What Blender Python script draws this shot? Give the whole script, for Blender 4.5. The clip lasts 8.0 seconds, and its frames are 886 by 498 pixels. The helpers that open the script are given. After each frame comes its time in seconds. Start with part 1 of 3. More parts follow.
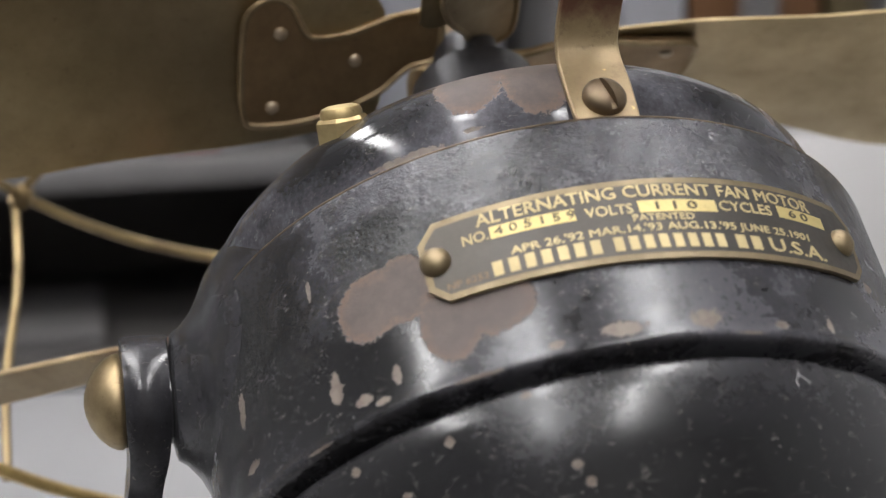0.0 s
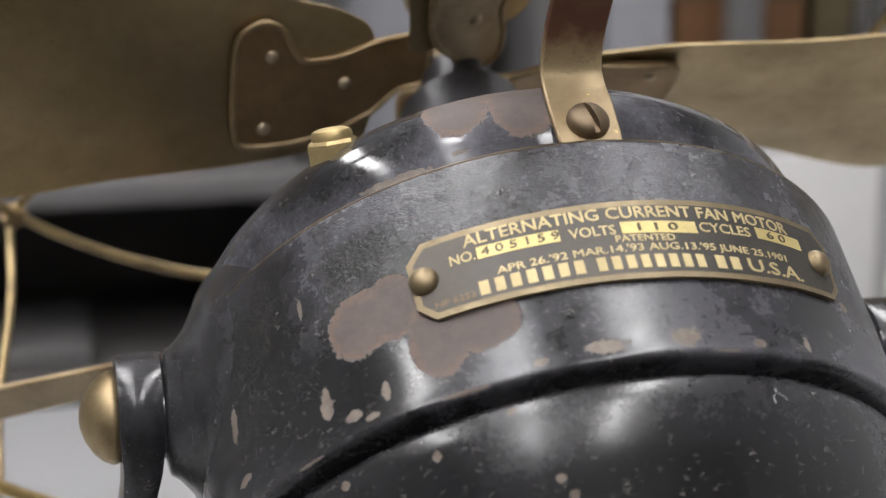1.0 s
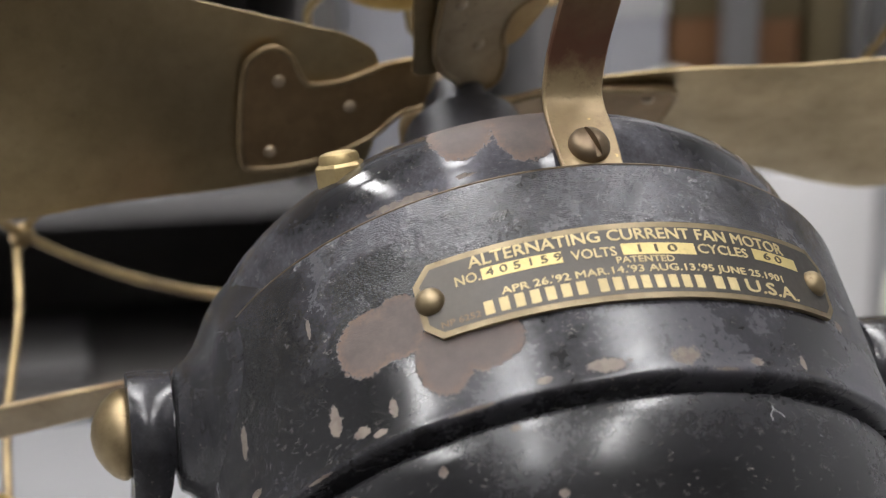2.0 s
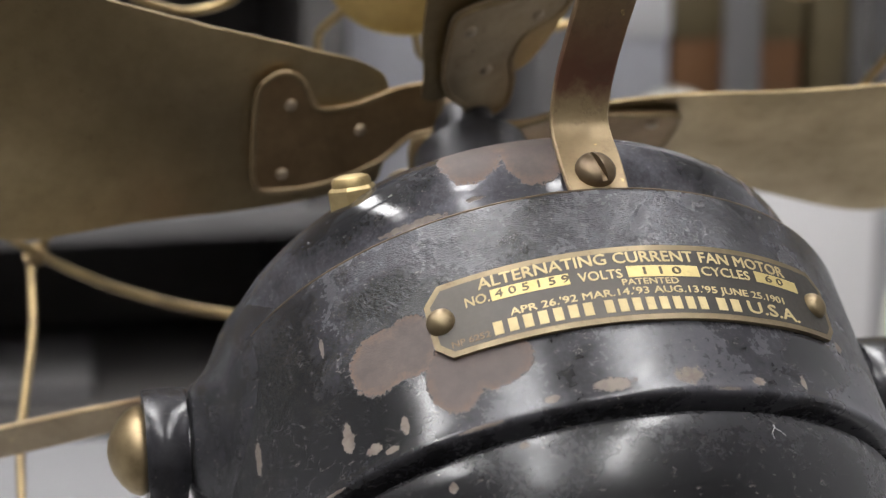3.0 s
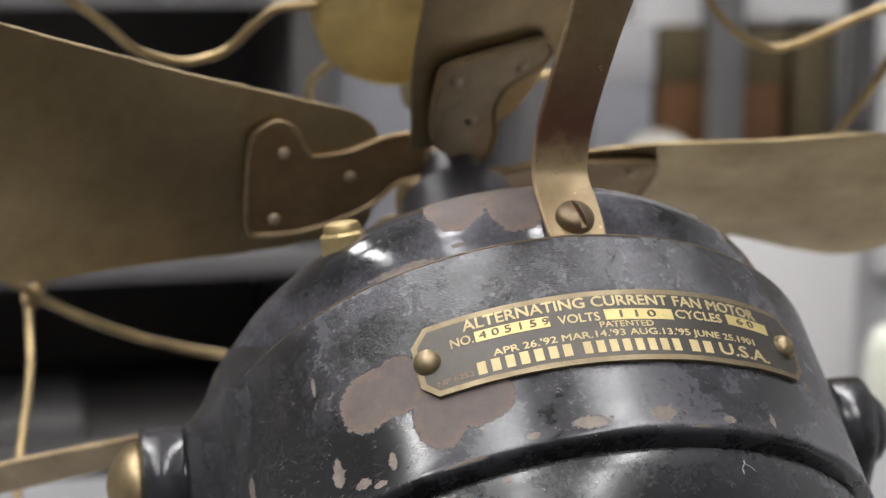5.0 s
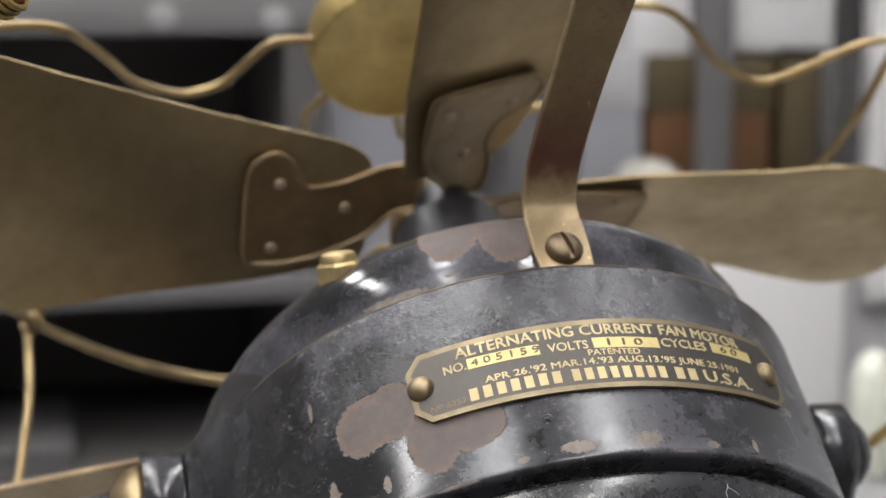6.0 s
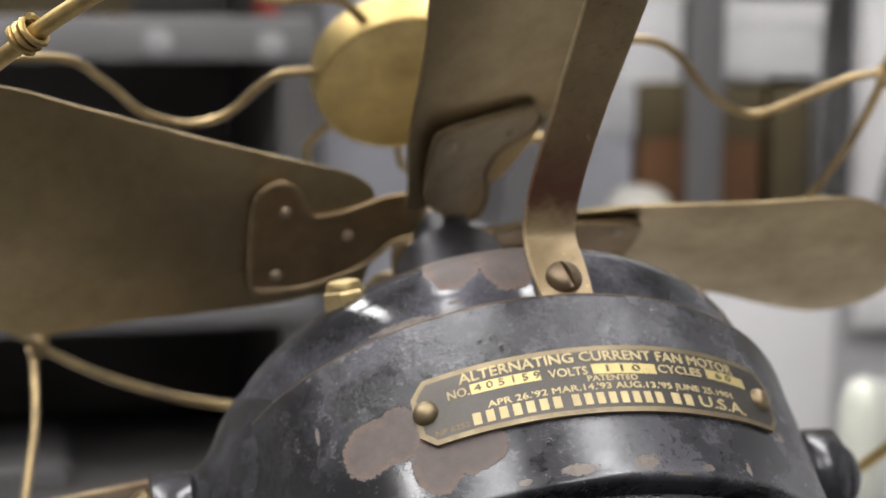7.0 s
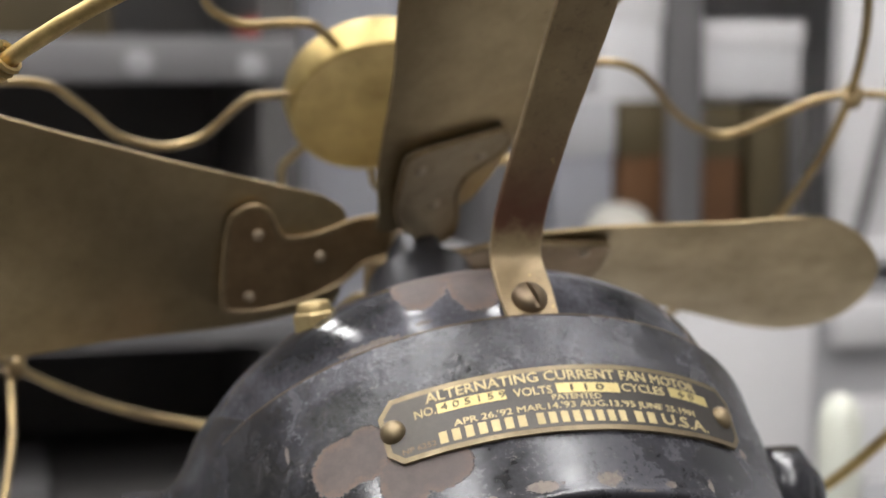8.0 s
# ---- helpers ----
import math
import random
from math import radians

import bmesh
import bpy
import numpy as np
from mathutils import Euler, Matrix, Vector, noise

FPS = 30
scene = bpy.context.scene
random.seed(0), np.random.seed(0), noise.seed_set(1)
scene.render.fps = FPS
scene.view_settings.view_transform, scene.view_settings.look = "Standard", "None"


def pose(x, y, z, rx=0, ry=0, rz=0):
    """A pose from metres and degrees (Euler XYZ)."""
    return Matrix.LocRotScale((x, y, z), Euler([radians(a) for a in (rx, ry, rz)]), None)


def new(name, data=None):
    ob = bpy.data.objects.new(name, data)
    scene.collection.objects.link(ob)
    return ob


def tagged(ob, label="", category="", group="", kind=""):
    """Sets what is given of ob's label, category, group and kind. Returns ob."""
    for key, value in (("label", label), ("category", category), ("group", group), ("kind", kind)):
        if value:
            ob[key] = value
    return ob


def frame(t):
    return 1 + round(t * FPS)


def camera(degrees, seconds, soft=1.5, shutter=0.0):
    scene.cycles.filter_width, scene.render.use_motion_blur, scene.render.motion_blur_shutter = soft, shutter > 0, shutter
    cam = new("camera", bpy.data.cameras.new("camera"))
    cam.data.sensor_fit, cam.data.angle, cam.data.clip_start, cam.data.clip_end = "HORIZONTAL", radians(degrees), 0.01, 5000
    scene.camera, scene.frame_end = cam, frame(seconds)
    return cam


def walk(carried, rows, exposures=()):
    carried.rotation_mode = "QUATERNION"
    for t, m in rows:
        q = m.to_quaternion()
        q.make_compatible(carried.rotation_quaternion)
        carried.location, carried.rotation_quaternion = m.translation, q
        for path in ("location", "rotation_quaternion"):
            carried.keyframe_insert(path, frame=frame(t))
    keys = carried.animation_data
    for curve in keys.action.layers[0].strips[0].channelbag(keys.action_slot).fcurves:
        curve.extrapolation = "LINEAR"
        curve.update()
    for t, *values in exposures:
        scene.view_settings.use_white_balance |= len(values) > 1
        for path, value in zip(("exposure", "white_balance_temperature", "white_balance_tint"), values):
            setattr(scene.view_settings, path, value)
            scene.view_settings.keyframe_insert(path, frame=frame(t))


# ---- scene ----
# Lengths of the fan are in units of U metres, in the frame of its tilted head:
# the shaft runs along +y through the origin, z is up, x to the right.
U = 0.0009
TILT = 42.0
HEAD = pose(0, 0, 0.26, TILT, 0, 0)

cam = camera(31.551, 8.0, soft=1.25)
cam.data.dof.use_dof = True
cam.data.dof.focus_distance = 0.318
cam.data.dof.aperture_fstop = 13.5
cam.data.dof.aperture_blades = 7
PATH = [
    (0.0, -0.09821, -0.34697, 0.34480, 77.259, 0.899, -13.231),
    (0.5, -0.09939, -0.35014, 0.34588, 77.500, 0.757, -13.352),
    (1.0, -0.10035, -0.35451, 0.34700, 77.888, 0.647, -13.701),
    (1.5, -0.10162, -0.35737, 0.34807, 78.175, 0.685, -13.900),
    (3.0, -0.10765, -0.36894, 0.35188, 79.164, 0.459, -13.777),
    (3.5, -0.10731, -0.37133, 0.35247, 79.469, 0.417, -13.906),
    (4.0, -0.10937, -0.37879, 0.35451, 79.855, 0.381, -14.121),
    (4.5, -0.11074, -0.38082, 0.35494, 80.210, 0.298, -14.135),
    (6.0, -0.11447, -0.39393, 0.35839, 81.542, 0.125, -14.575),
    (6.5, -0.11859, -0.39824, 0.35979, 81.977, -0.067, -14.749),
    (7.0, -0.12037, -0.40369, 0.36097, 82.435, -0.112, -14.923),
    (7.5, -0.11960, -0.40624, 0.36153, 82.826, -0.136, -15.328),
    (8.0, -0.11801, -0.41067, 0.36252, 83.104, 0.013, -15.500),
]
walk(cam, [(t, pose(*v)) for t, *v in PATH], exposures=[(0.0, 0.0), (4.0, 0.0), (8.0, 0.07)])

# ---- light ----
world = bpy.data.worlds.new("room_air")
world.use_nodes = True
world.node_tree.nodes["Background"].inputs[0].default_value = (0.8, 0.85, 0.9, 1)
world.node_tree.nodes["Background"].inputs[1].default_value = 0.05
scene.world = world
LAMP_POWER = 23.6


# ---- materials ----
class Nodes:
    """A node material with short-hand for its nodes."""

    def __init__(self, name):
        self.mat = bpy.data.materials.new(name)
        self.mat.use_nodes = True
        self.tree = self.mat.node_tree
        self.bsdf = self.tree.nodes["Principled BSDF"]
        self.coord = self.tree.nodes.new("ShaderNodeTexCoord")

    def put(self, socket, value):
        if isinstance(value, bpy.types.NodeSocket):
            self.tree.links.new(value, socket)
        elif isinstance(value, (tuple, list)) and len(value) == 3 and socket.type == "RGBA":
            socket.default_value = (*value, 1)
        else:
            socket.default_value = value

    def node(self, kind, **inputs):
        n = self.tree.nodes.new(kind)
        for key, value in inputs.items():
            self.put(n.inputs[key], value)
        return n

    def math(self, op, a, b=0.0, c=0.0, clamp=False):
        n = self.tree.nodes.new("ShaderNodeMath")
        n.operation, n.use_clamp = op, clamp
        for s, v in zip(n.inputs, (a, b, c)):
            self.put(s, v)
        return n.outputs[0]

    def noise(self, scale, detail=4.0, rough=0.6, vector=None, distortion=0.0):
        n = self.node("ShaderNodeTexNoise", Scale=scale, Detail=detail, Roughness=rough, Distortion=distortion)
        self.tree.links.new(vector or self.coord.outputs["Object"], n.inputs["Vector"])
        return n.outputs["Fac"]

    def stretched(self, scale):
        n = self.node("ShaderNodeMapping", Scale=scale)
        self.tree.links.new(self.coord.outputs["Object"], n.inputs["Vector"])
        return n.outputs[0]

    def ramp(self, fac, low, high):
        n = self.node("ShaderNodeMapRange")
        self.put(n.inputs[0], fac)
        n.inputs[1].default_value, n.inputs[2].default_value = low, high
        return n.outputs[0]

    def mix(self, fac, a, b):
        n = self.tree.nodes.new("ShaderNodeMix")
        n.data_type = "RGBA"
        self.put(n.inputs[0], fac)
        self.put(n.inputs[6], a)
        self.put(n.inputs[7], b)
        return n.outputs[2]

    def blend(self, fac, a, b):
        n = self.tree.nodes.new("ShaderNodeMix")
        self.put(n.inputs[0], fac)
        self.put(n.inputs[2], a)
        self.put(n.inputs[3], b)
        return n.outputs[0]

    def bump(self, height, strength, distance):
        n = self.node("ShaderNodeBump", Strength=strength, Distance=distance, Height=height)
        self.tree.links.new(n.outputs[0], self.bsdf.inputs["Normal"])

    def set(self, **inputs):
        for key, value in inputs.items():
            self.put(self.bsdf.inputs[key.replace("_", " ")], value)
        return self.mat


def enamel(name, rust=(), chips=(), thinned=(), rough=0.12, dusty=0.5, grain=0.5, scuff=0.5, dull=0.10, varnish=0.0):
    """Old black japanned enamel: dusty film, scuffed grain, fine scratches, with rusted patches and pale chips (angle, y, half width, half height)."""
    k = Nodes(name)
    sep = k.node("ShaderNodeSeparateXYZ", Vector=k.coord.outputs["Object"])
    x, y, z = sep.outputs
    turn = k.math("MULTIPLY", k.math("ARCTAN2", x, z), 85.0)
    along = k.math("DIVIDE", y, U)
    edge = k.math("ADD", k.math("MULTIPLY", k.math("SUBTRACT", k.noise(1000, 4, 0.7), 0.5), 2.6), k.math("MULTIPLY", k.math("SUBTRACT", k.noise(150, 3, 0.5), 0.5), 1.6))

    def spots(places, wobble):
        least = None
        for angle, cy, hu, hv in places:
            du = k.math("DIVIDE", k.math("SUBTRACT", turn, radians(angle) * 85.0), hu)
            dv = k.math("DIVIDE", k.math("SUBTRACT", along, cy), hv)
            d2 = k.math("ADD", k.math("MULTIPLY", du, du), k.math("MULTIPLY", dv, dv))
            least = d2 if least is None else k.math("SMOOTH_MIN", least, d2, 0.3)
        return k.math("ADD", least, k.math("MULTIPLY", edge, wobble))

    cloud = k.noise(42, 5, 0.65)
    mottle = k.noise(230, 5, 0.72)
    film = k.math("MULTIPLY", k.ramp(k.math("ADD", cloud, k.math("MULTIPLY", k.math("SUBTRACT", mottle, 0.5), 0.40)), 0.30, 0.66), k.math("ADD", 0.24, k.math("MULTIPLY", k.noise(900, 3, 0.7), 1.3)))
    if thinned:
        film = k.math("MULTIPLY", film, k.math("ADD", 0.06, k.math("MULTIPLY", 0.94, k.ramp(spots(thinned, 0.9), 0.3, 2.0))))
    line = k.math("ABSOLUTE", k.math("SUBTRACT", k.noise(240, 2, 0.5, k.stretched((1, 2.4, 1))), 0.5))
    hair = k.math("MULTIPLY", k.math("SUBTRACT", 1.0, k.ramp(line, 0.004, 0.012)), k.ramp(k.noise(420, 3, 0.6), 0.54, 0.62))
    scratch = k.math("MULTIPLY", k.ramp(k.noise(300, 4, 0.75, k.stretched((1, 6, 2))), 0.66, 0.74), k.ramp(k.noise(70, 3), 0.42, 0.62))
    speck = k.math("MULTIPLY", k.ramp(k.noise(900, 2, 0.5, k.stretched((1, 1.8, 1.3))), 0.725, 0.76), k.ramp(k.noise(90, 3), 0.46, 0.6))
    base = k.mix(k.math("MULTIPLY", film, dusty), (0.0095, 0.0093, 0.0103), (0.105, 0.103, 0.120))
    base = k.mix(k.math("MULTIPLY", scratch, 0.25), base, (0.20, 0.19, 0.175))
    base = k.mix(k.math("MULTIPLY", hair, 0.36), base, (0.34, 0.32, 0.29))
    base = k.mix(k.math("MULTIPLY", speck, 0.8), base, (0.36, 0.33, 0.29))
    gloss = k.math("ADD", k.math("ADD", rough, k.math("MULTIPLY", film, dull)), k.math("MULTIPLY", mottle, 0.06))
    scuffed = k.math("MULTIPLY", k.math("ADD", 0.18, k.ramp(k.noise(60, 4, 0.6), 0.44, 0.60)), scuff)
    wiped = k.ramp(k.math("ADD", along, k.math("MULTIPLY", cloud, 16.0)), -54.0, -40.0)
    if scuff > 1:
        gloss = k.blend(k.math("MULTIPLY", k.ramp(k.noise(60, 4, 0.6), 0.44, 0.56), wiped), gloss, 0.17)
    coarse = k.math("ADD", k.noise(2900, 1.5, 0.6, k.stretched((0.5, 1.4, 0.5))), k.math("MULTIPLY", k.noise(600, 3, 0.6), 0.22))
    height = k.math("ADD", k.math("MULTIPLY", coarse, k.math("ADD", grain, k.math("MULTIPLY", scuffed, wiped))), k.math("MULTIPLY", scratch, 0.2))
    if rust:
        near = spots(rust, 0.34)
        inside = k.math("SUBTRACT", 1.0, k.ramp(near, 0.86, 0.98))
        rim = k.math("MULTIPLY", inside, k.ramp(near, 0.45, 0.95))
        bare = k.mix(k.ramp(k.noise(260, 5, 0.7), 0.35, 0.7), (0.084, 0.067, 0.061), (0.122, 0.091, 0.079))
        bare = k.mix(k.math("MULTIPLY", rim, k.ramp(k.noise(330, 4), 0.35, 0.6)), bare, (0.175, 0.108, 0.076))
        base = k.mix(inside, base, bare)
        gloss = k.blend(inside, gloss, 0.70)
        height = k.math("SUBTRACT", k.math("MULTIPLY", height, k.math("SUBTRACT", 1.0, k.math("MULTIPLY", inside, 0.9))), k.math("MULTIPLY", inside, 1.3))
    if chips:
        inside = k.math("SUBTRACT", 1.0, k.ramp(spots(chips, 1.25), 0.62, 0.92))
        base = k.mix(inside, base, k.mix(k.ramp(k.noise(400, 4), 0.4, 0.65), (0.18, 0.148, 0.12), (0.11, 0.082, 0.066)))
        gloss = k.blend(inside, gloss, 0.6)
        height = k.math("SUBTRACT", height, k.math("MULTIPLY", inside, 0.9))
    k.bump(height, 0.4, 0.0004)
    return k.set(Base_Color=base, Roughness=gloss, Specular_IOR_Level=0.6, Sheen_Weight=0.05, Sheen_Roughness=0.45, Coat_Weight=varnish, Coat_Roughness=0.11)


def brass(name, bright=(0.56, 0.40, 0.16), dull=(0.24, 0.17, 0.085), rough=0.34, spots=0.5, brushed=(1, 1, 1), metal=0.88):
    """Tarnished brass with brown patina, dark specks and fine brushing."""
    k = Nodes(name)
    cloud = k.noise(45, 6, 0.7)
    fine = k.noise(700, 3, 0.7, k.stretched(brushed))
    base = k.mix(k.ramp(cloud, 0.34, 0.68), bright, dull)
    base = k.mix(k.math("MULTIPLY", k.ramp(k.noise(330, 4, 0.7), 0.62, 0.74), spots), base, (0.10, 0.062, 0.035))
    gloss = k.math("ADD", k.blend(k.ramp(cloud, 0.3, 0.7), rough, rough + 0.2), k.math("MULTIPLY", k.math("SUBTRACT", fine, 0.5), 0.25))
    k.bump(fine, 0.12, 0.0002)
    return k.set(Base_Color=base, Roughness=gloss, Metallic=metal)


def strap_brass(name):
    """Pitted brown brass with a reddish heat stain above the bend."""
    k = Nodes(name)
    sep = k.node("ShaderNodeSeparateXYZ", Vector=k.coord.outputs["Object"])
    out = k.math("DIVIDE", k.math("SQRT", k.math("ADD", k.math("MULTIPLY", sep.outputs[0], sep.outputs[0]), k.math("MULTIPLY", sep.outputs[2], sep.outputs[2]))), U)
    cloud = k.noise(70, 6, 0.7)
    base = k.mix(k.ramp(cloud, 0.34, 0.66), (0.375, 0.285, 0.16), (0.275, 0.20, 0.11))
    ragged = k.math("ADD", out, k.math("MULTIPLY", k.math("SUBTRACT", k.noise(160, 4), 0.5), 14.0))
    stain = k.math("MULTIPLY", k.ramp(ragged, 86.0, 91.0), k.math("SUBTRACT", 1.0, k.ramp(ragged, 94.0, 122.0)))
    base = k.mix(k.math("MULTIPLY", stain, 0.9), base, (0.15, 0.062, 0.043))
    pits = k.ramp(k.noise(360, 5, 0.75), 0.53, 0.66)
    base = k.mix(k.math("MULTIPLY", pits, 0.4), base, (0.14, 0.095, 0.058))
    glint = k.ramp(k.noise(260, 3, 0.6), 0.70, 0.74)
    base = k.mix(k.math("MULTIPLY", glint, 0.8), base, (0.72, 0.52, 0.22))
    k.bump(k.math("SUBTRACT", k.noise(900, 3), pits), 0.15, 0.0003)
    return k.set(Base_Color=base, Roughness=k.blend(k.ramp(cloud, 0.3, 0.7), 0.36, 0.5), Metallic=0.45)


def plain(name, color, rough=0.6, vary=0.25, scale=6.0, metallic=0.0):
    """Painted or bare surface with soft stains and a fine grain."""
    k = Nodes(name)
    dark = tuple(c * (1 - vary) for c in color)
    base = k.mix(k.ramp(k.noise(scale, 6, 0.65), 0.35, 0.7), color, dark)
    base = k.mix(k.math("MULTIPLY", k.ramp(k.noise(scale * 30, 2), 0.6, 0.75), 0.3), base, dark)
    k.bump(k.noise(scale * 50, 3), 0.1, 0.001)
    return k.set(Base_Color=base, Roughness=rough, Metallic=metallic)


def glowing(name, color, strength):
    k = Nodes(name)
    return k.set(Base_Color=(0.8, 0.8, 0.8), Emission_Color=color, Emission_Strength=strength)


BAND_RUST = [(-39.8, -53.0, 8.2, 8.4), (-34.5, -52.5, 6.5, 8.0), (-28.8, -63.5, 6.6, 9.6), (-22.4, -63.5, 8.2, 6.4)]
BAND_CHIPS = [
    (-49.6, -42, 0.7, 3.2), (-47.5, -67.4, 1.5, 3.6), (-43.4, -72.6, 2.0, 1.3), (-40.4, -74.6, 1.6, 0.8), (-37.7, -70.5, 1.1, 2.6),
    (-68.5, -54.5, 1.7, 5.0), (-67.3, -69.8, 2.6, 1.3), (-7.0, -74.6, 4.8, 1.8), (4.4, -74.0, 4.0, 2.6),
    (-52, -77.6, 4, 0.4), (-27, -77.6, 5, 0.5), (10, -77.6, 3.5, 0.4), (15.5, -75.2, 1.8, 1.1), (24.5, -73.4, 1.0, 2.6), (38.8, -58.5, 1.8, 1.8), (-16, -75.5, 1.5, 0.9),
]
# Spots where the grey film is thinned, leaving the enamel blacker and glossier.
BAND_THINNED = [(-47, -66, 26, 15), (-64, -50, 20, 30), (-37, -37, 11, 6), (-30, -44, 9, 8), (30, -66, 9, 6)]
REAR_THINNED = [(10, -108, 45, 17), (-45, -92, 22, 9)]
FRONT_THINNED = [(-40, -8, 20, 8), (26, -8, 12, 7)]
FRONT_RUST = [(-19.2, -2.5, 8.6, 10.0), (-8.4, -4.5, 9.0, 12.0), (-14, 8.0, 20, 12.0), (37, -6, 2.0, 4.0), (31, -3, 1.6, 2.0), (44, -12, 1.2, 3.0)]
FRONT_CHIPS = [(-31, -17.6, 9, 0.9), (-20, -16.2, 3, 0.7)]
REAR_CHIPS = [(-33.4, -86.5, 1.15, 1.15), (-48.3, -84.0, 1.3, 1.1), (-41.7, -93, 1.1, 0.8), (-17.2, -97, 1.2, 1.0), (-15.9, -100.5, 1.2, 1.0), (-0.7, -109, 2.2, 0.9), (-21.5, -82.6, 1.4, 0.8)]
M_BAND = enamel("black_enamel_worn", BAND_RUST, BAND_CHIPS, BAND_THINNED, rough=0.13, dusty=0.76, grain=0.10, scuff=5.5, dull=0.24)
M_FRONT = enamel("black_enamel_front", FRONT_RUST, FRONT_CHIPS, FRONT_THINNED, rough=0.06, dusty=1.0, grain=0.03, scuff=0.04, dull=0.05)
M_REAR = enamel("black_enamel_rear", (), REAR_CHIPS, REAR_THINNED, rough=0.175, dusty=0.18, grain=0.05, scuff=0.0, dull=0.12, varnish=0.12)
M_BLACK = enamel("black_enamel", rough=0.11, dusty=0.3, grain=0.15, scuff=0.25)
M_CAST = enamel("dull_black_casting", rough=0.34, dusty=0.35, grain=0.4, scuff=0.4)
M_BLADE = brass("aged_brass_blade", (0.400, 0.310, 0.172), (0.285, 0.218, 0.118), 0.32, 0.3, (1, 12, 1), metal=1.0)
M_BRACKET = brass("dark_brass_bracket", (0.29, 0.195, 0.10), (0.19, 0.125, 0.064), 0.42, 0.5)
# Lit copy of the bracket brass: light on the top bracket put into colour.
M_BRACKET_LIT = brass("lit_brass_bracket", (0.40, 0.32, 0.205), (0.27, 0.205, 0.125), 0.5, 0.9, metal=0.6)
M_STRAP = strap_brass("brown_brass_strap")
M_WIRE = brass("brass_wire", (0.40, 0.305, 0.155), (0.19, 0.142, 0.085), 0.32, 0.9, metal=1.0)
M_RING = brass("brass_ring", (0.66, 0.49, 0.20), (0.34, 0.24, 0.10), 0.28, 0.9)
M_MEDAL = brass("brass_disc", (0.53, 0.405, 0.165), (0.34, 0.25, 0.10), 0.36, 0.4)
M_RIM = brass("worn_bracket_edge", (0.34, 0.26, 0.15), (0.18, 0.125, 0.065), 0.42, 0.4)
M_KNOB = brass("brass_knob", (0.46, 0.36, 0.20), (0.26, 0.19, 0.11), 0.34, 0.6)
M_CUP = brass("bright_brass", (0.58, 0.46, 0.23), (0.38, 0.285, 0.14), 0.36, 0.8)
M_PLATE = brass("nameplate_dark_field", (0.078, 0.073, 0.068), (0.115, 0.106, 0.094), 0.45, 0.3)
M_PATCH = brass("nameplate_bright_field", (0.66, 0.55, 0.255), (0.50, 0.395, 0.165), 0.42, 0.35, metal=0.6)
M_LETTER = brass("letter_brass", (0.60, 0.49, 0.26), (0.40, 0.32, 0.17), 0.50, 0.35, metal=0.35)
M_RIVET = brass("dull_rivet", (0.30, 0.235, 0.14), (0.19, 0.145, 0.09), 0.40, 0.7)
M_BORDER = brass("dull_plate_edge", (0.295, 0.238, 0.148), (0.175, 0.138, 0.088), 0.42, 0.6)
M_STAMP = plain("stamped_dark", (0.07, 0.055, 0.03), 0.6)
M_SCREW = brass("brown_screw", (0.22, 0.165, 0.105), (0.12, 0.088, 0.06), 0.40, 0.6)
M_STEEL = brass("rivet_metal", (0.46, 0.38, 0.27), (0.28, 0.21, 0.14), 0.30, 0.2)


# ---- mesh helpers ----
def link_mesh(name, bm, material, smooth=True, angle=40):
    me = bpy.data.meshes.new(name)
    bmesh.ops.recalc_face_normals(bm, faces=bm.faces)
    if smooth:
        for f in bm.faces:
            f.smooth = True
        for e in bm.edges:
            if len(e.link_faces) == 2 and e.calc_face_angle(0) > radians(angle):
                e.smooth = False
    bm.to_mesh(me)
    bm.free()
    me.materials.append(material)
    return new(name, me)


def part(name, bm, material, parent, label="", m=None, smooth=True, angle=40):
    """Links a bmesh as one mesh object under a thing or a part."""
    ob = link_mesh(name, bm, material, smooth, angle)
    ob.parent = parent
    if m is not None:
        ob.matrix_basis = m
    return tagged(ob, label)


def lathe(profile, steps=96, axis="y", m=None):
    """A turned body from (along, radius) pairs, in fan units."""
    bm = bmesh.new()
    rings = []
    for a, r in profile:
        ring = []
        for i in range(steps):
            t = 2 * math.pi * i / steps
            c, s = math.cos(t) * r, math.sin(t) * r
            v = (s, a, c) if axis == "y" else (a, s, c) if axis == "x" else (c, s, a)
            ring.append(bm.verts.new(Vector(v) * U))
        rings.append(ring)
    for p, q in zip(rings, rings[1:]):
        for i in range(steps):
            j = (i + 1) % steps
            bm.faces.new((p[i], p[j], q[j], q[i]))
    for ring in (rings[0], rings[-1]):
        bm.faces.new(ring)
    if m is not None:
        bmesh.ops.transform(bm, matrix=m, verts=bm.verts)
    return bm


def smooth_line(points, per=8, closed=False):
    """A Catmull-Rom line through the points."""
    pts = [Vector(p) for p in points]
    n = len(pts)
    out = []
    for i in range(n if closed else n - 1):
        if closed:
            a, b, c, d = (pts[(i + k) % n] for k in (-1, 0, 1, 2))
        else:
            a, b, c, d = pts[max(i - 1, 0)], pts[i], pts[i + 1], pts[min(i + 2, n - 1)]
        for k in range(per):
            t = k / per
            out.append(0.5 * (2 * b + (c - a) * t + (2 * a - 5 * b + 4 * c - d) * t * t + (3 * b - a - 3 * c + d) * t ** 3))
    if not closed:
        out.append(pts[-1])
    return out


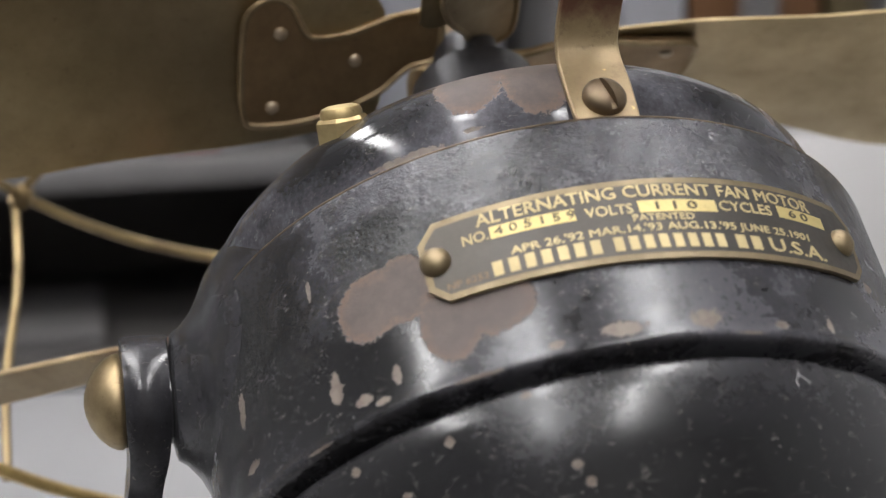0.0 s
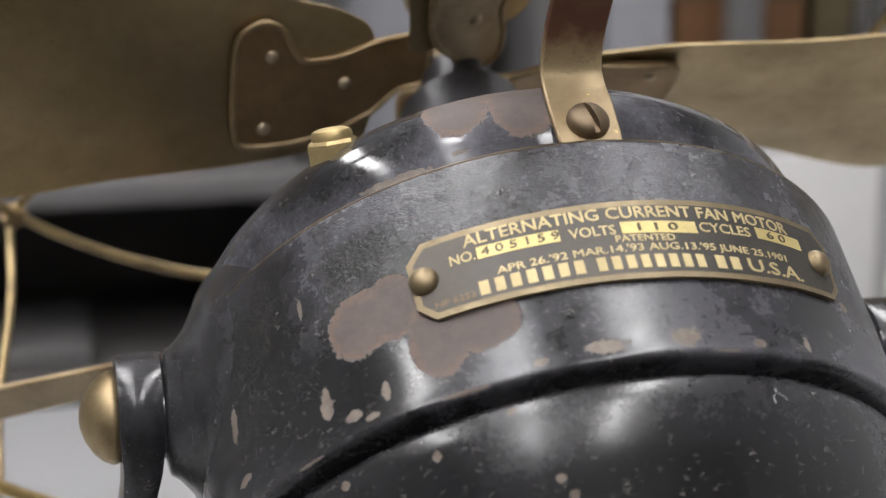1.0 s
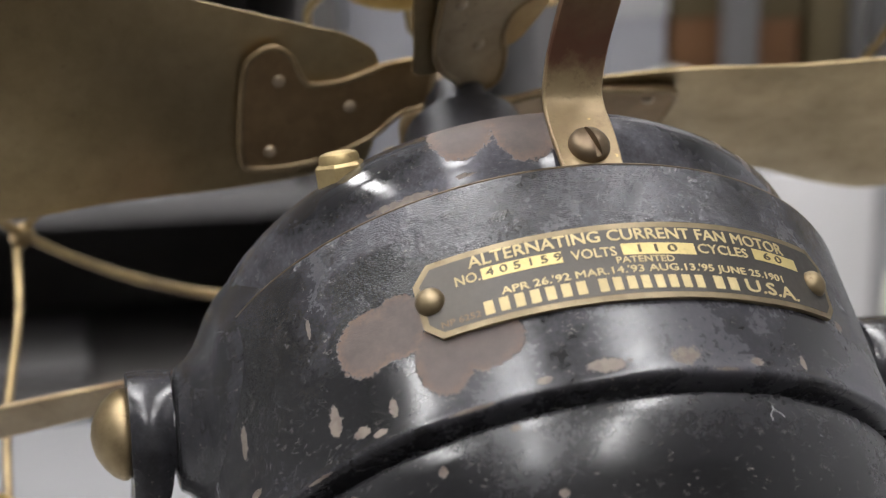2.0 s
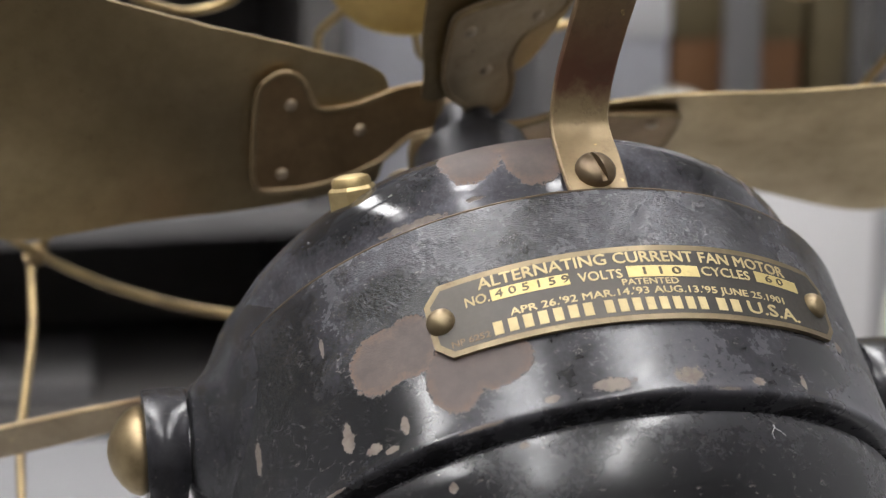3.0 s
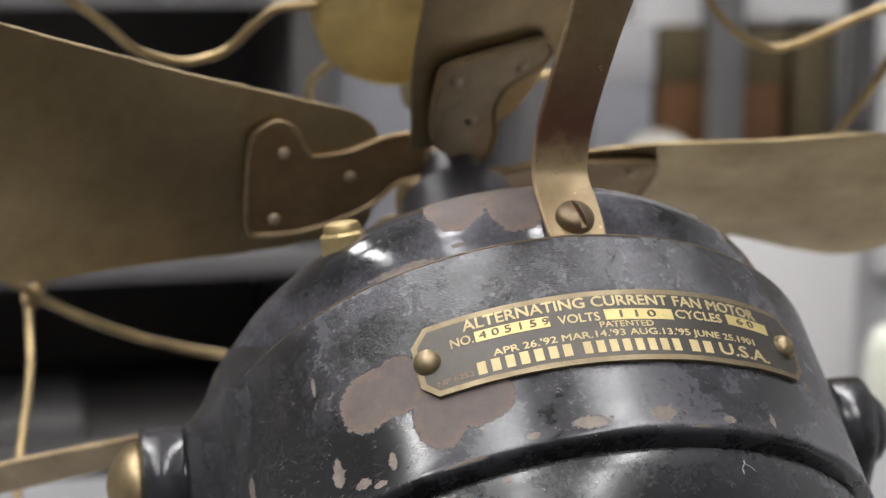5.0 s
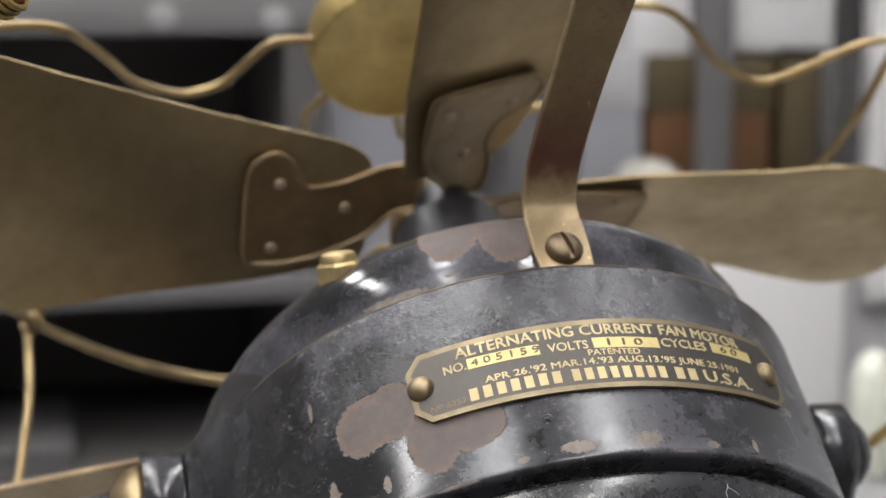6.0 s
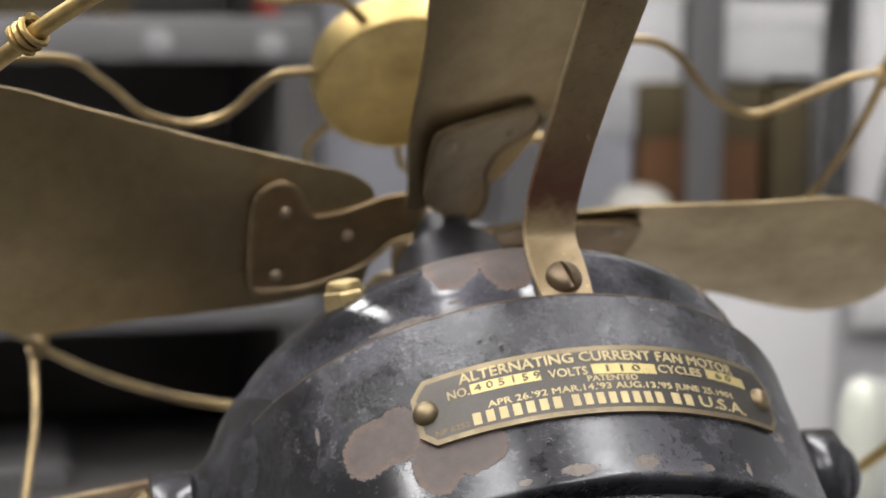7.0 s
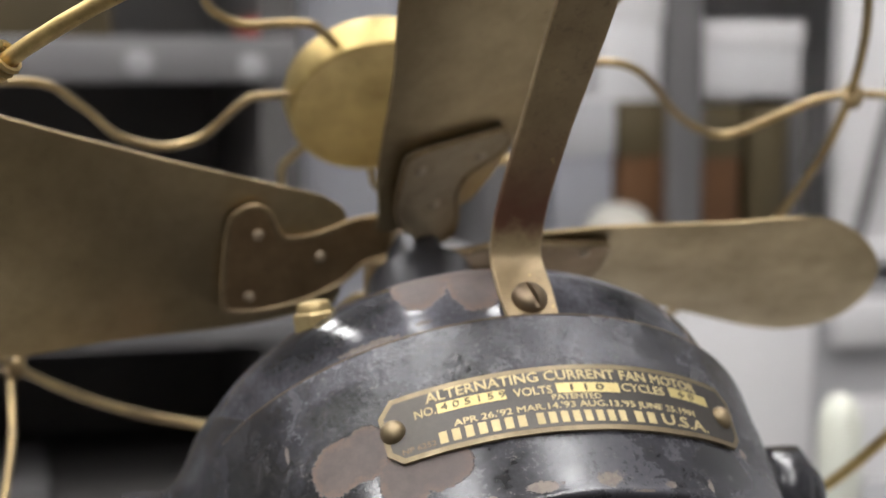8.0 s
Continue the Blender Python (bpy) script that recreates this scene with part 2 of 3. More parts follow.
def tube(points, radius, sides=10, closed=False, bm=None):
    """A round wire along a line of points, in fan units."""
    bm = bm or bmesh.new()
    pts = [Vector(p) * U for p in points]
    n, rings = len(pts), []
    side = None
    for i, p in enumerate(pts):
        a = pts[(i - 1) % n] if closed or i else p
        b = pts[(i + 1) % n] if closed or i < n - 1 else p
        d = (b - a).normalized()
        if side is None:
            side = d.orthogonal().normalized()
        side = (side - d * side.dot(d)).normalized()
        up = d.cross(side)
        rings.append([bm.verts.new(p + (side * math.cos(t) + up * math.sin(t)) * radius * U) for t in (2 * math.pi * k / sides for k in range(sides))])
    pairs = list(zip(rings, rings[1:])) + ([(rings[-1], rings[0])] if closed else [])
    for p, q in pairs:
        shift = 0
        if closed and p is rings[-1]:
            shift = min(range(sides), key=lambda s: (p[0].co - q[s].co).length)
        for i in range(sides):
            j = (i + 1) % sides
            bm.faces.new((p[i], p[j], q[(j + shift) % sides], q[(i + shift) % sides]))
    if not closed:
        bm.faces.new(rings[0])
        bm.faces.new(rings[-1])
    return bm


def slab(outline, thick, place, bevel=0.0, grid=0):
    """A flat outline (a, b) given thickness, each point sent through place(a, b, c)."""
    bm = bmesh.new()
    verts = [bm.verts.new((a, b, 0)) for a, b in outline]
    face = bm.faces.new(verts)
    if grid:
        bmesh.ops.triangulate(bm, faces=[face])
        a0, a1 = min(p[0] for p in outline), max(p[0] for p in outline)
        b0, b1 = min(p[1] for p in outline), max(p[1] for p in outline)
        cuts = [((a0 + (a1 - a0) * k / grid, 0, 0), (1, 0, 0)) for k in range(1, grid)]
        cuts += [((0, b0 + (b1 - b0) * k / (grid // 2), 0), (0, 1, 0)) for k in range(1, grid // 2)]
        for co, no in cuts:
            bmesh.ops.bisect_plane(bm, geom=bm.verts[:] + bm.edges[:] + bm.faces[:], plane_co=co, plane_no=no)
    made = bmesh.ops.extrude_face_region(bm, geom=bm.faces[:])
    for v in made["geom"]:
        if isinstance(v, bmesh.types.BMVert):
            v.co.z += thick
    if bevel:
        edges = [e for e in bm.edges if len(e.link_faces) == 2 and e.calc_face_angle(0) > 1.2 and abs(e.verts[0].co.z - e.verts[1].co.z) < 1e-6]
        bmesh.ops.bevel(bm, geom=edges, offset=bevel, segments=2, affect="EDGES", profile=0.6)
    for v in bm.verts:
        v.co = Vector(place(*v.co)) * U
    return bm


def dome_head(radius, height, steps=20, rings=5):
    """A rounded rivet or screw head standing on z = 0, in fan units."""
    prof = [(-0.6, radius)] + [(height * math.sin(t), radius * math.cos(t)) for t in (math.pi / 2 * k / rings for k in range(rings + 1))]
    prof[-1] = (height, radius * 0.06)
    return lathe(prof, steps, "z")


def stand_on(point, normal, spin=0.0):
    """A pose at a point, in fan units, with z along the normal."""
    q = Vector(normal).to_track_quat("Z", "Y").to_matrix().to_4x4()
    return Matrix.Translation(Vector(point) * U) @ q @ pose(0, 0, 0, 0, 0, spin)


def polar(r, angle, y):
    a = radians(angle)
    return Vector((r * math.sin(a), y, r * math.cos(a)))


def rounded(points, per=6):
    return [(p.x, p.y) for p in smooth_line([(a, b, 0) for a, b in points], per, True)]


def box_mesh(size, centre=(0, 0, 0), bevel=0.004, bm=None):
    """A bevelled box in metres."""
    bm = bm or bmesh.new()
    made = bmesh.ops.create_cube(bm, size=1.0, matrix=Matrix.Translation(centre) @ Matrix.Diagonal((*size, 1)))
    if bevel:
        edges = list({e for v in made["verts"] for e in v.link_edges})
        bmesh.ops.bevel(bm, geom=edges, offset=bevel, segments=2, affect="EDGES", profile=0.5)
    return bm


# ---- the room ----
# Unseen south and west walls: colours lowered to darken reflections in the enamel.
M_DIM = plain("dimmed_unseen_wall", (0.34, 0.335, 0.33), 0.7, 0.12, 3.0)
M_SHADE = plain("darkened_unseen_wall", (0.23, 0.228, 0.23), 0.7, 0.15, 3.0)
M_WALL = plain("grey_wall_paint", (0.62, 0.62, 0.63), 0.8, 0.08, 2.0)
M_CEIL = plain("white_ceiling", (0.75, 0.75, 0.74), 0.9, 0.06, 2.0)
M_FLOOR = plain("dark_floor", (0.06, 0.054, 0.048), 0.5, 0.25, 3.0)
M_BENCH = plain("pale_bench_top", (0.255, 0.254, 0.258), 0.45, 0.12, 5.0)
# Near-black stands in for shade inside the shelf unit; also colours black card.
M_DARK = plain("black_shade_and_card", (0.088, 0.082, 0.078), 0.7, 0.3, 4.0)
M_GREY = plain("grey_shelf_paint", (0.155, 0.149, 0.148), 0.5, 0.15, 5.0)
M_PALE = plain("pale_panel", (0.68, 0.665, 0.66), 0.6, 0.08, 4.0)
M_ORANGE = plain("orange_brown_card", (0.108, 0.046, 0.013), 0.6, 0.3, 8.0)
M_OLIVE = plain("olive_card", (0.070, 0.051, 0.020), 0.6, 0.3, 8.0)
M_RED = plain("red_card", (0.34, 0.06, 0.04), 0.6, 0.3, 8.0)
M_WHITE = plain("white_card", (0.66, 0.65, 0.65), 0.6, 0.12, 8.0)
M_TAG = plain("grey_white_tag", (0.30, 0.295, 0.295), 0.6, 0.15, 20.0)
M_BODY = plain("mid_grey_cabinet", (0.40, 0.395, 0.40), 0.5, 0.12, 5.0)
M_BLUE = plain("blue_grey_metal", (0.29, 0.29, 0.315), 0.45, 0.2, 5.0)

FLOOR_Z = -0.76


def structure(name, size, centre, material, label):
    ob = link_mesh(name, box_mesh(size, (0, 0, 0), 0), material)
    ob.location = centre
    return tagged(ob, label, "room", kind="structure")


structure("floor", (5.2, 6.2, 0.1), (0, 0.2, FLOOR_Z - 0.05), M_FLOOR, "grey workshop floor")
structure("ceiling", (5.2, 6.2, 0.1), (0, 0.2, 1.99), M_CEIL, "white workshop ceiling")
structure("wall_north", (5.0, 0.1, 2.7), (0, 3.25, 0.59), M_WALL, "pale grey painted wall")
# South and west walls are out of view, darkened to shape the light.
structure("wall_south", (5.0, 0.1, 2.7), (0, -2.85, 0.59), M_DIM, "mid grey wall out of view, toned down to dim reflections")
structure("wall_east", (0.1, 6.0, 2.7), (2.55, 0.2, 0.59), M_WALL, "pale grey painted wall")
structure("wall_west", (0.1, 6.0, 2.7), (-2.55, 0.2, 0.59), M_SHADE, "dark grey wall out of view, darkened to dim reflections")


def ceiling_light(x, y, length=1.2, turn=0, wide=0.16):
    ob = new("ceiling_light")
    tagged(ob, "white fluorescent batten lamp on the ceiling", "lamp", "ceiling lamps")
    part("housing", box_mesh((wide + 0.06, length + 0.04, 0.05), (0, 0, -0.025)), M_WHITE, ob)
    part("diffuser", box_mesh((wide, length, 0.03), (0, 0, -0.068)), glowing("lamp_diffuser", (0.985, 0.973, 0.98), LAMP_POWER), ob, "glowing lamp diffuser")
    ob.matrix_basis = pose(x, y, 1.94, 0, 0, turn)
    return ob


for lx, rows in ((-1.5, (-0.1, 1.35)), (-0.48, (-1.55, -0.1, 1.35)), (0.54, (-1.55, -0.1, 1.35))):
    for ly in rows:
        ceiling_light(lx + 0.25 * ly, 0.97 * ly, 1.2, -14.5, 0.18)


def bench():
    ob = new("workbench")
    tagged(ob, "workbench with a pale grey top under the fan", "table")
    part("tabletop", box_mesh((2.2, 0.915, 0.04), (0.2, 0.3175, -0.02), 0.006), M_BENCH, ob, "pale grey worn top")
    for x in (-0.8, 1.2):
        for y in (-0.08, 0.70):
            part("leg", box_mesh((0.06, 0.06, abs(FLOOR_Z) - 0.04), (x, y, (FLOOR_Z - 0.04) / 2), 0.004), M_GREY, ob)


bench()
# ---- background, out of focus beyond the bench ----
def shelving(name, label, x0, x1, y0, y1, z0, z1, shelves, back, frame_material, uprights):
    """A free-standing shelf unit: back panel, uprights and shelves."""
    ob = new(name)
    ob.location = ((x0 + x1) / 2, (y0 + y1) / 2, z0)
    tagged(ob, label, "shelf")
    shift = Matrix.Translation(-ob.location)
    part("back_panel", box_mesh((x1 - x0, 0.02, z1 - z0), ((x0 + x1) / 2, y1, (z0 + z1) / 2), 0.002), back, ob, "", shift)
    for x in uprights:
        part("upright", box_mesh((0.04, y1 - y0 - 0.03, z1 - z0), (x, (y0 + y1) / 2 - 0.01, (z0 + z1) / 2), 0.003), frame_material, ob, "", shift)
    for za, zb, material in shelves:
        part("shelf_board", box_mesh((x1 - x0 - 0.004, y1 - y0 - 0.024, zb - za), ((x0 + x1) / 2, (y0 + y1) / 2 - 0.012, (za + zb) / 2), 0.004), material, ob, "", shift)
    return ob


# Back, uprights and low boards carry the shade in their near-black colour.
shelving("dark_shelf_unit", "shelf unit with grey shelf boards, deep shade painted as near-black panels", -0.75, 0.175, 1.2, 1.62, FLOOR_Z, 1.2,
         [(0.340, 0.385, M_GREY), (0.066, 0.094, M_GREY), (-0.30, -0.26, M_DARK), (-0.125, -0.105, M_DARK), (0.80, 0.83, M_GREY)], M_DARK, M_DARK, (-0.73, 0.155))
shelving("pale_shelf_unit", "pale grey metal shelf unit holding boxes", 0.36, 1.45, 1.2, 1.55, 0.105, 1.2,
         [(0.125, 0.150, M_PALE), (0.53, 0.56, M_PALE)], M_PALE, M_GREY, (0.40, 0.612, 1.43))


def box_thing(name, label, category, size, at, material, lid=None):
    """A closed carton standing on a shelf, with its lid flap as a part."""
    ob = link_mesh(name, box_mesh(size, (0, 0, size[2] / 2), 0.004), material)
    ob.location = at
    tagged(ob, label, category)
    if lid:
        part("lid", box_mesh((size[0] + 0.004, size[1] + 0.004, size[2] * 0.38), (0, 0, size[2] * 0.82), 0.003), lid, ob)
    return ob


box_thing("carton", "orange-brown carton with an olive lid", "box", (0.056, 0.12, 0.165), (0.566, 1.28, 0.15), M_ORANGE, M_OLIVE)
box_thing("carton", "orange-brown carton with an olive lid", "box", (0.048, 0.12, 0.16), (0.662, 1.28, 0.15), M_ORANGE, M_OLIVE)
# Added filler box: covers the shadowed back panel with a lighter grey.
box_thing("carton", "plain grey box added to lighten the gap at the pale shelf's end", "box", (0.072, 0.12, 0.168), (0.495, 1.28, 0.15), M_BLUE, M_BODY)
box_thing("carton", "olive-brown carton on the shelf", "box", (0.044, 0.12, 0.16), (0.722, 1.28, 0.15), M_OLIVE)
box_thing("carton", "black carton on the shelf", "box", (0.022, 0.12, 0.17), (0.760, 1.28, 0.15), M_DARK)
box_thing("carton", "large white carton on the shelf", "box", (0.13, 0.14, 0.085), (0.70, 1.30, 0.320), M_WHITE, M_PALE)
box_thing("carton", "white carton stacked on a brown carton", "box", (0.075, 0.12, 0.14), (0.550, 1.28, 0.315), M_WHITE, M_PALE)
box_thing("book", "red book lying on a grey shelf board", "book", (0.05, 0.12, 0.02), (0.150, 1.27, 0.385), M_RED)
box_thing("carton", "dark brown carton on the grey shelf", "box", (0.16, 0.2, 0.12), (-0.09, 1.35, 0.385), M_OLIVE)
globe = link_mesh("glass_globe", lathe([(0, 20), (2, 24), (8, 35), (20, 42), (32, 42), (46, 35), (56, 21), (60, 3)], 32, "z"), plain("cream_glass", (0.38, 0.365, 0.32), 0.4, 0.1, 12.0))
globe.location = (0.535, 1.21, 0.15)
tagged(globe, "white glass globe on a pale shelf", "globe")


def low_cabinet():
    """Pale doors under the shelf with boxes."""
    ob = new("low_cabinet")
    ob.location = (0.9, 1.36, FLOOR_Z)
    tagged(ob, "pale grey low cabinet with closed doors", "cabinet")
    shift = Matrix.Translation(-ob.location)
    part("body", box_mesh((1.08, 0.30, 0.86), (0.905, 1.37, -0.325), 0.004), M_BODY, ob, "", shift)
    for x0, x1, z0, z1, kind in ((0.37, 0.60, -0.745, 0.085, "door"), (0.606, 0.772, -0.745, 0.085, "door"), (0.80, 1.02, 0.03, 0.085, "drawer_front"), (0.80, 1.02, -0.745, -0.035, "door"), (1.03, 1.44, -0.745, 0.085, "door")):
        part(kind, box_mesh((x1 - x0, 0.02, z1 - z0), ((x0 + x1) / 2, 1.205, (z0 + z1) / 2), 0.003), M_PALE, ob, "", shift)


low_cabinet()

tall = box_thing("locker", "tall blue-grey metal locker between the shelf units", "cabinet", (0.17, 0.34, 1.5), (0.267, 1.47, FLOOR_Z), M_BLUE)
part("door", box_mesh((0.15, 0.012, 1.42), (0, -0.176, 0.75), 0.003), M_BLUE, tall)
board = box_thing("display_board", "white display board leaning upright on a pale shelf", "board", (0.44, 0.03, 0.36), (1.03, 1.23, 0.15), M_PALE)
part("edge_strip", box_mesh((0.44, 0.034, 0.012), (0, 0, 0.354), 0.002), M_WHITE, board)
part("brace", box_mesh((0.014, 0.008, 0.30), (0, 0, 0), 0.002), M_GREY, board, "grey slanting brace", pose(-0.165, -0.02, 0.14, 0, 14, 0))
for x, z in ((0.012, 0.358), (0.126, 0.354)):
    tag = link_mesh("shelf_tag", lathe([(-2.6, 2), (-2.6, 14.5), (-1.8, 15.5), (0, 15.8), (0, 2)], 28, "y"), M_TAG)
    tag.location = (x, 1.2, z)
    tagged(tag, "pale round tag on the front of a grey shelf board", "tag")
box_thing("carton", "grey flat carton with a lid on a low dark shelf", "box", (0.19, 0.22, 0.022), (-0.185, 1.345, -0.105), M_GREY, M_GREY)
box_thing("carton", "dark red carton below the grey shelf board", "box", (0.05, 0.10, 0.045), (0.015, 1.30, 0.094), M_RED)

bottle = link_mesh("bottle", lathe([(0, 16), (1, 18.5), (4, 20), (70, 20), (84, 19.2), (94, 17), (102, 13), (107, 8), (109, 2)], 32, "z"), plain("cream_green_ceramic", (0.62, 0.63, 0.54), 0.35, 0.15, 20.0))
bottle.location = (0.515, 0.685, 0.0)
tagged(bottle, "small cream-green bottle with a rounded top standing on the bench", "bottle")


# ---- the fan ----
fan = new("desk_fan")
fan.location = (0, 0, 0)
tagged(fan, "antique desk fan, worn black motor, brass blades and cage", "fan")

# motor casing
band = part("motor_band", lathe([(-78.6, 77), (-78.58, 83.4), (-78.4, 84.4), (-78.0, 85.1), (-77.4, 85.4), (-76.6, 85.3), (-75.6, 85.1), (-74.0, 85.05), (-60, 85.1), (-45, 85.1), (-30, 85.0), (-23.6, 85.0), (-22.9, 84.8), (-22.5, 84.2), (-22.4, 79), (-24, 76)], 160), M_BAND, fan, "worn black enamel band with rust patches", HEAD)
front = part("front_bell", lathe([(-23.5, 76.0), (-23.0, 78.4), (-21, 78.6), (-18.5, 79.0), (-16, 79.6), (-14, 80.05), (-12, 80.35), (-10, 80.45), (-8, 80.3), (-6, 79.85), (-4, 79.1), (-2, 78.0), (0, 76.4), (2, 74.6), (4, 72.5), (6.5, 69.4), (9.5, 65.2), (13, 59.2), (17, 51), (20, 43.2), (22.5, 34), (24.4, 23), (25.2, 16), (25.6, 8)], 144, m=Matrix.Translation((-1.4 * U, 0, 0))), M_FRONT, fan, "dusty black enamel front casing", HEAD)
rear = part("rear_bell", lathe([(-78, 78.0), (-79.9, 78.0), (-80.2, 80.4), (-80.9, 81.5), (-82.2, 81.9), (-86, 81.3), (-93, 79.4), (-102, 75.5), (-111, 69), (-119, 59), (-125, 47), (-129, 33), (-131, 18), (-131.5, 2)], 128), M_REAR, fan, "glossy black enamel rear casing", HEAD)
part("shaft_boss", lathe([(23.0, 28), (25, 25), (30, 22.5), (40, 20.5), (52, 18.8), (60.5, 17.4), (61.8, 15.4), (62, 7)], 48), M_CAST, fan, "dull black bearing boss", HEAD)
part("seam_edge", tube([polar(84.5, 2.5 * k, -22.5) for k in range(144)], 0.30, 6, True), M_SCREW, fan, "bare metal edge of the seam", HEAD)
part("shaft", lathe([(44, 6), (92, 6), (93, 5), (93, 1)], 24), M_SCREW, fan, "", HEAD)

# nameplate, wrapped round the band
PLATE_R = 85.25
PLATE_MID = 3.2


def on_band(u, v, h):
    """A point u round the band from the plate's middle, v along the shaft, h above it."""
    a = u / 86.0 + radians(PLATE_MID)
    return ((PLATE_R + h) * math.sin(a), v, (PLATE_R + h) * math.cos(a))


def plate_outline(inset=0.0):
    i = inset
    return [(-51.4 + i, -45.2 - i * 0.4), (-47.6 + i * 0.4, -41.0 - i), (-20, -40.8 - i), (8, -40.2 - i), (30, -39.7 - i), (48.6 - i * 0.4, -39.3 - i), (52.6 - i, -43.2 - i * 0.4),
            (51.0 - i, -55.6 + i * 0.4), (47.8 - i * 0.4, -59.0 + i), (25, -60.1 + i), (0, -60.3 + i), (-47.2 + i * 0.4, -60.0 + i), (-50.9 + i, -56.4 + i * 0.4)]


nameplate = part("nameplate", slab(plate_outline(), 1.0, on_band, 0.25, 60), M_BORDER, fan, "engraved brass nameplate with a dark field", HEAD, angle=30)
part("dark_field", slab(plate_outline(1.45), 0.12, lambda a, b, c: on_band(a, b, c + 0.93), 0, 60), M_PLATE, nameplate, "darkened engraved field", angle=30)


def words(text, u, v, height, width, material, lift=1.06, name="lettering", thick=0.12, rise=0.0):
    """Raised letters of a line, left end at u, baseline at v, wrapped round the band."""
    curve = bpy.data.curves.new("line", "FONT")
    curve.body, curve.size, curve.extrude, curve.resolution_u = text, 1.0, 0.0, 3
    ob = bpy.data.objects.new("line", curve)
    scene.collection.objects.link(ob)
    bpy.context.view_layer.update()
    me = ob.evaluated_get(bpy.context.evaluated_depsgraph_get()).to_mesh()
    bm = bmesh.new()
    bm.from_mesh(me)
    bpy.data.objects.remove(ob)
    bpy.data.curves.remove(curve)
    xs, ys = [w.co.x for w in bm.verts], [w.co.y for w in bm.verts]
    x0, x1, y1 = min(xs), max(xs), 0.69
    made = bmesh.ops.extrude_face_region(bm, geom=bm.faces[:])
    for w in made["geom"]:
        if isinstance(w, bmesh.types.BMVert):
            w.co.z = 1.0
    # the strokes are heavier than the font's: a second pass, a little aside and lower
    heavy = bmesh.ops.duplicate(bm, geom=bm.verts[:] + bm.edges[:] + bm.faces[:])
    for w in heavy["geom"]:
        if isinstance(w, bmesh.types.BMVert):
            w.co += Vector((0.035, 0.03, -0.12 if w.co.z > 0.5 else 0.0))
    for w in bm.verts:
        w.co = Vector(on_band(u + (w.co.x - x0) / (x1 - x0) * width, v + w.co.y / y1 * height + rise * (w.co.x - x0) / (x1 - x0), lift - 0.02 + w.co.z * thick)) * U
    return part(name, bm, material, nameplate, "", None, False)


def patch(u0, u1, v0, v1, name, material, lift=1.05, thick=0.09):
    """A small raised field on the plate."""
    n = max(2, int((u1 - u0) / 2))
    outline = [(u0 + (u1 - u0) * k / n, v0) for k in range(n + 1)] + [(u1 - (u1 - u0) * k / n, v1) for k in range(n + 1)]
    return part(name, slab(outline, thick, lambda a, b, c: on_band(a, b, c + lift)), material, nameplate, "", None, False)


def arc(angle):
    return radians(angle - PLATE_MID) * 86.0


words("ALTERNATING CURRENT FAN MOTOR", arc(-22.6), -45.4, 2.85, arc(28.3) - arc(-22.6), M_LETTER, rise=0.8)
words("NO.", arc(-24.9), -48.9, 2.35, 5.4, M_LETTER)
words("VOLTS", arc(-8.1), -49.0, 2.35, 9.8, M_LETTER)
words("CYCLES", arc(11.3), -48.5, 2.45, 13.2, M_LETTER, rise=0.3)
words("PATENTED", arc(-1.9), -51.0, 1.6, 13.2, M_LETTER)
words("APR 26.'92 MAR.14.'93 AUG.13.'95 JUNE 25.1901", arc(-18.9), -53.9, 1.75, arc(25.8) - arc(-18.9), M_LETTER, rise=0.9)
words("U.S.A.", arc(17.7), -57.6, 3.2, arc(28.0) - arc(17.7), M_LETTER, rise=0.2)
words("NP 6252", arc(-28.1), -57.7, 1.5, 8.6, M_SCREW)
patch(arc(-21.0), arc(-9.4), -49.1, -46.2, "number_field", M_PATCH)
patch(arc(-0.65), arc(10.8), -49.0, -46.0, "volts_field", M_PATCH)
patch(arc(21.4), arc(30.5), -48.1, -45.1, "cycles_field", M_PATCH)
words("4 0 5 1 5 9", arc(-20.4), -48.5, 1.9, 16.4, M_STAMP, 1.14, "stamped_number")
words("1 1 0", arc(1.8), -48.4, 1.9, 9.0, M_STAMP, 1.14, "stamped_number")
words("6 0", arc(23.4), -47.5, 1.9, 5.6, M_STAMP, 1.14, "stamped_number")
# the maker's name stands as plain bars, one to a letter
for start, end, count in ((-21.7, -7.0, 7), (-5.4, 10.6, 8), (12.2, 16.4, 2)):
    step = (arc(end) - arc(start)) / (count - 0.3)
    for k in range(count):
        bar_u = arc(start) + k * step
        patch(bar_u, bar_u + step * 0.62, -57.8, -54.5, "bar", M_LETTER, 1.05, 0.11)
for angle, lean in ((-29.0, -50.3), (33.9, -49.9)):
    r = part("rivet", dome_head(3.3, 2.6), M_RIVET, nameplate, "round-headed rivet")
    r.matrix_basis = stand_on(polar(86.2, angle, lean), polar(1, angle, 0))

# oil cup
CUP = HEAD @ stand_on((-50.2, -4.2, 51.4), (-0.12, 0.70, 0.66))
cup = part("oil_cup", lathe([(-6, 5.6), (-1, 5.9), (0, 6.2), (9.4, 6.2), (10.2, 5.6), (10.3, 2)], 6, "z"), M_CUP, fan, "bright brass hexagonal oil cup", CUP, angle=20)
part("cap", lathe([(10.2, 2), (10.2, 4.9), (11.4, 4.9), (12.4, 4.4), (12.9, 3.0), (13.1, 0.4)], 24, "z"), M_CUP, cup, "rounded brass cap")


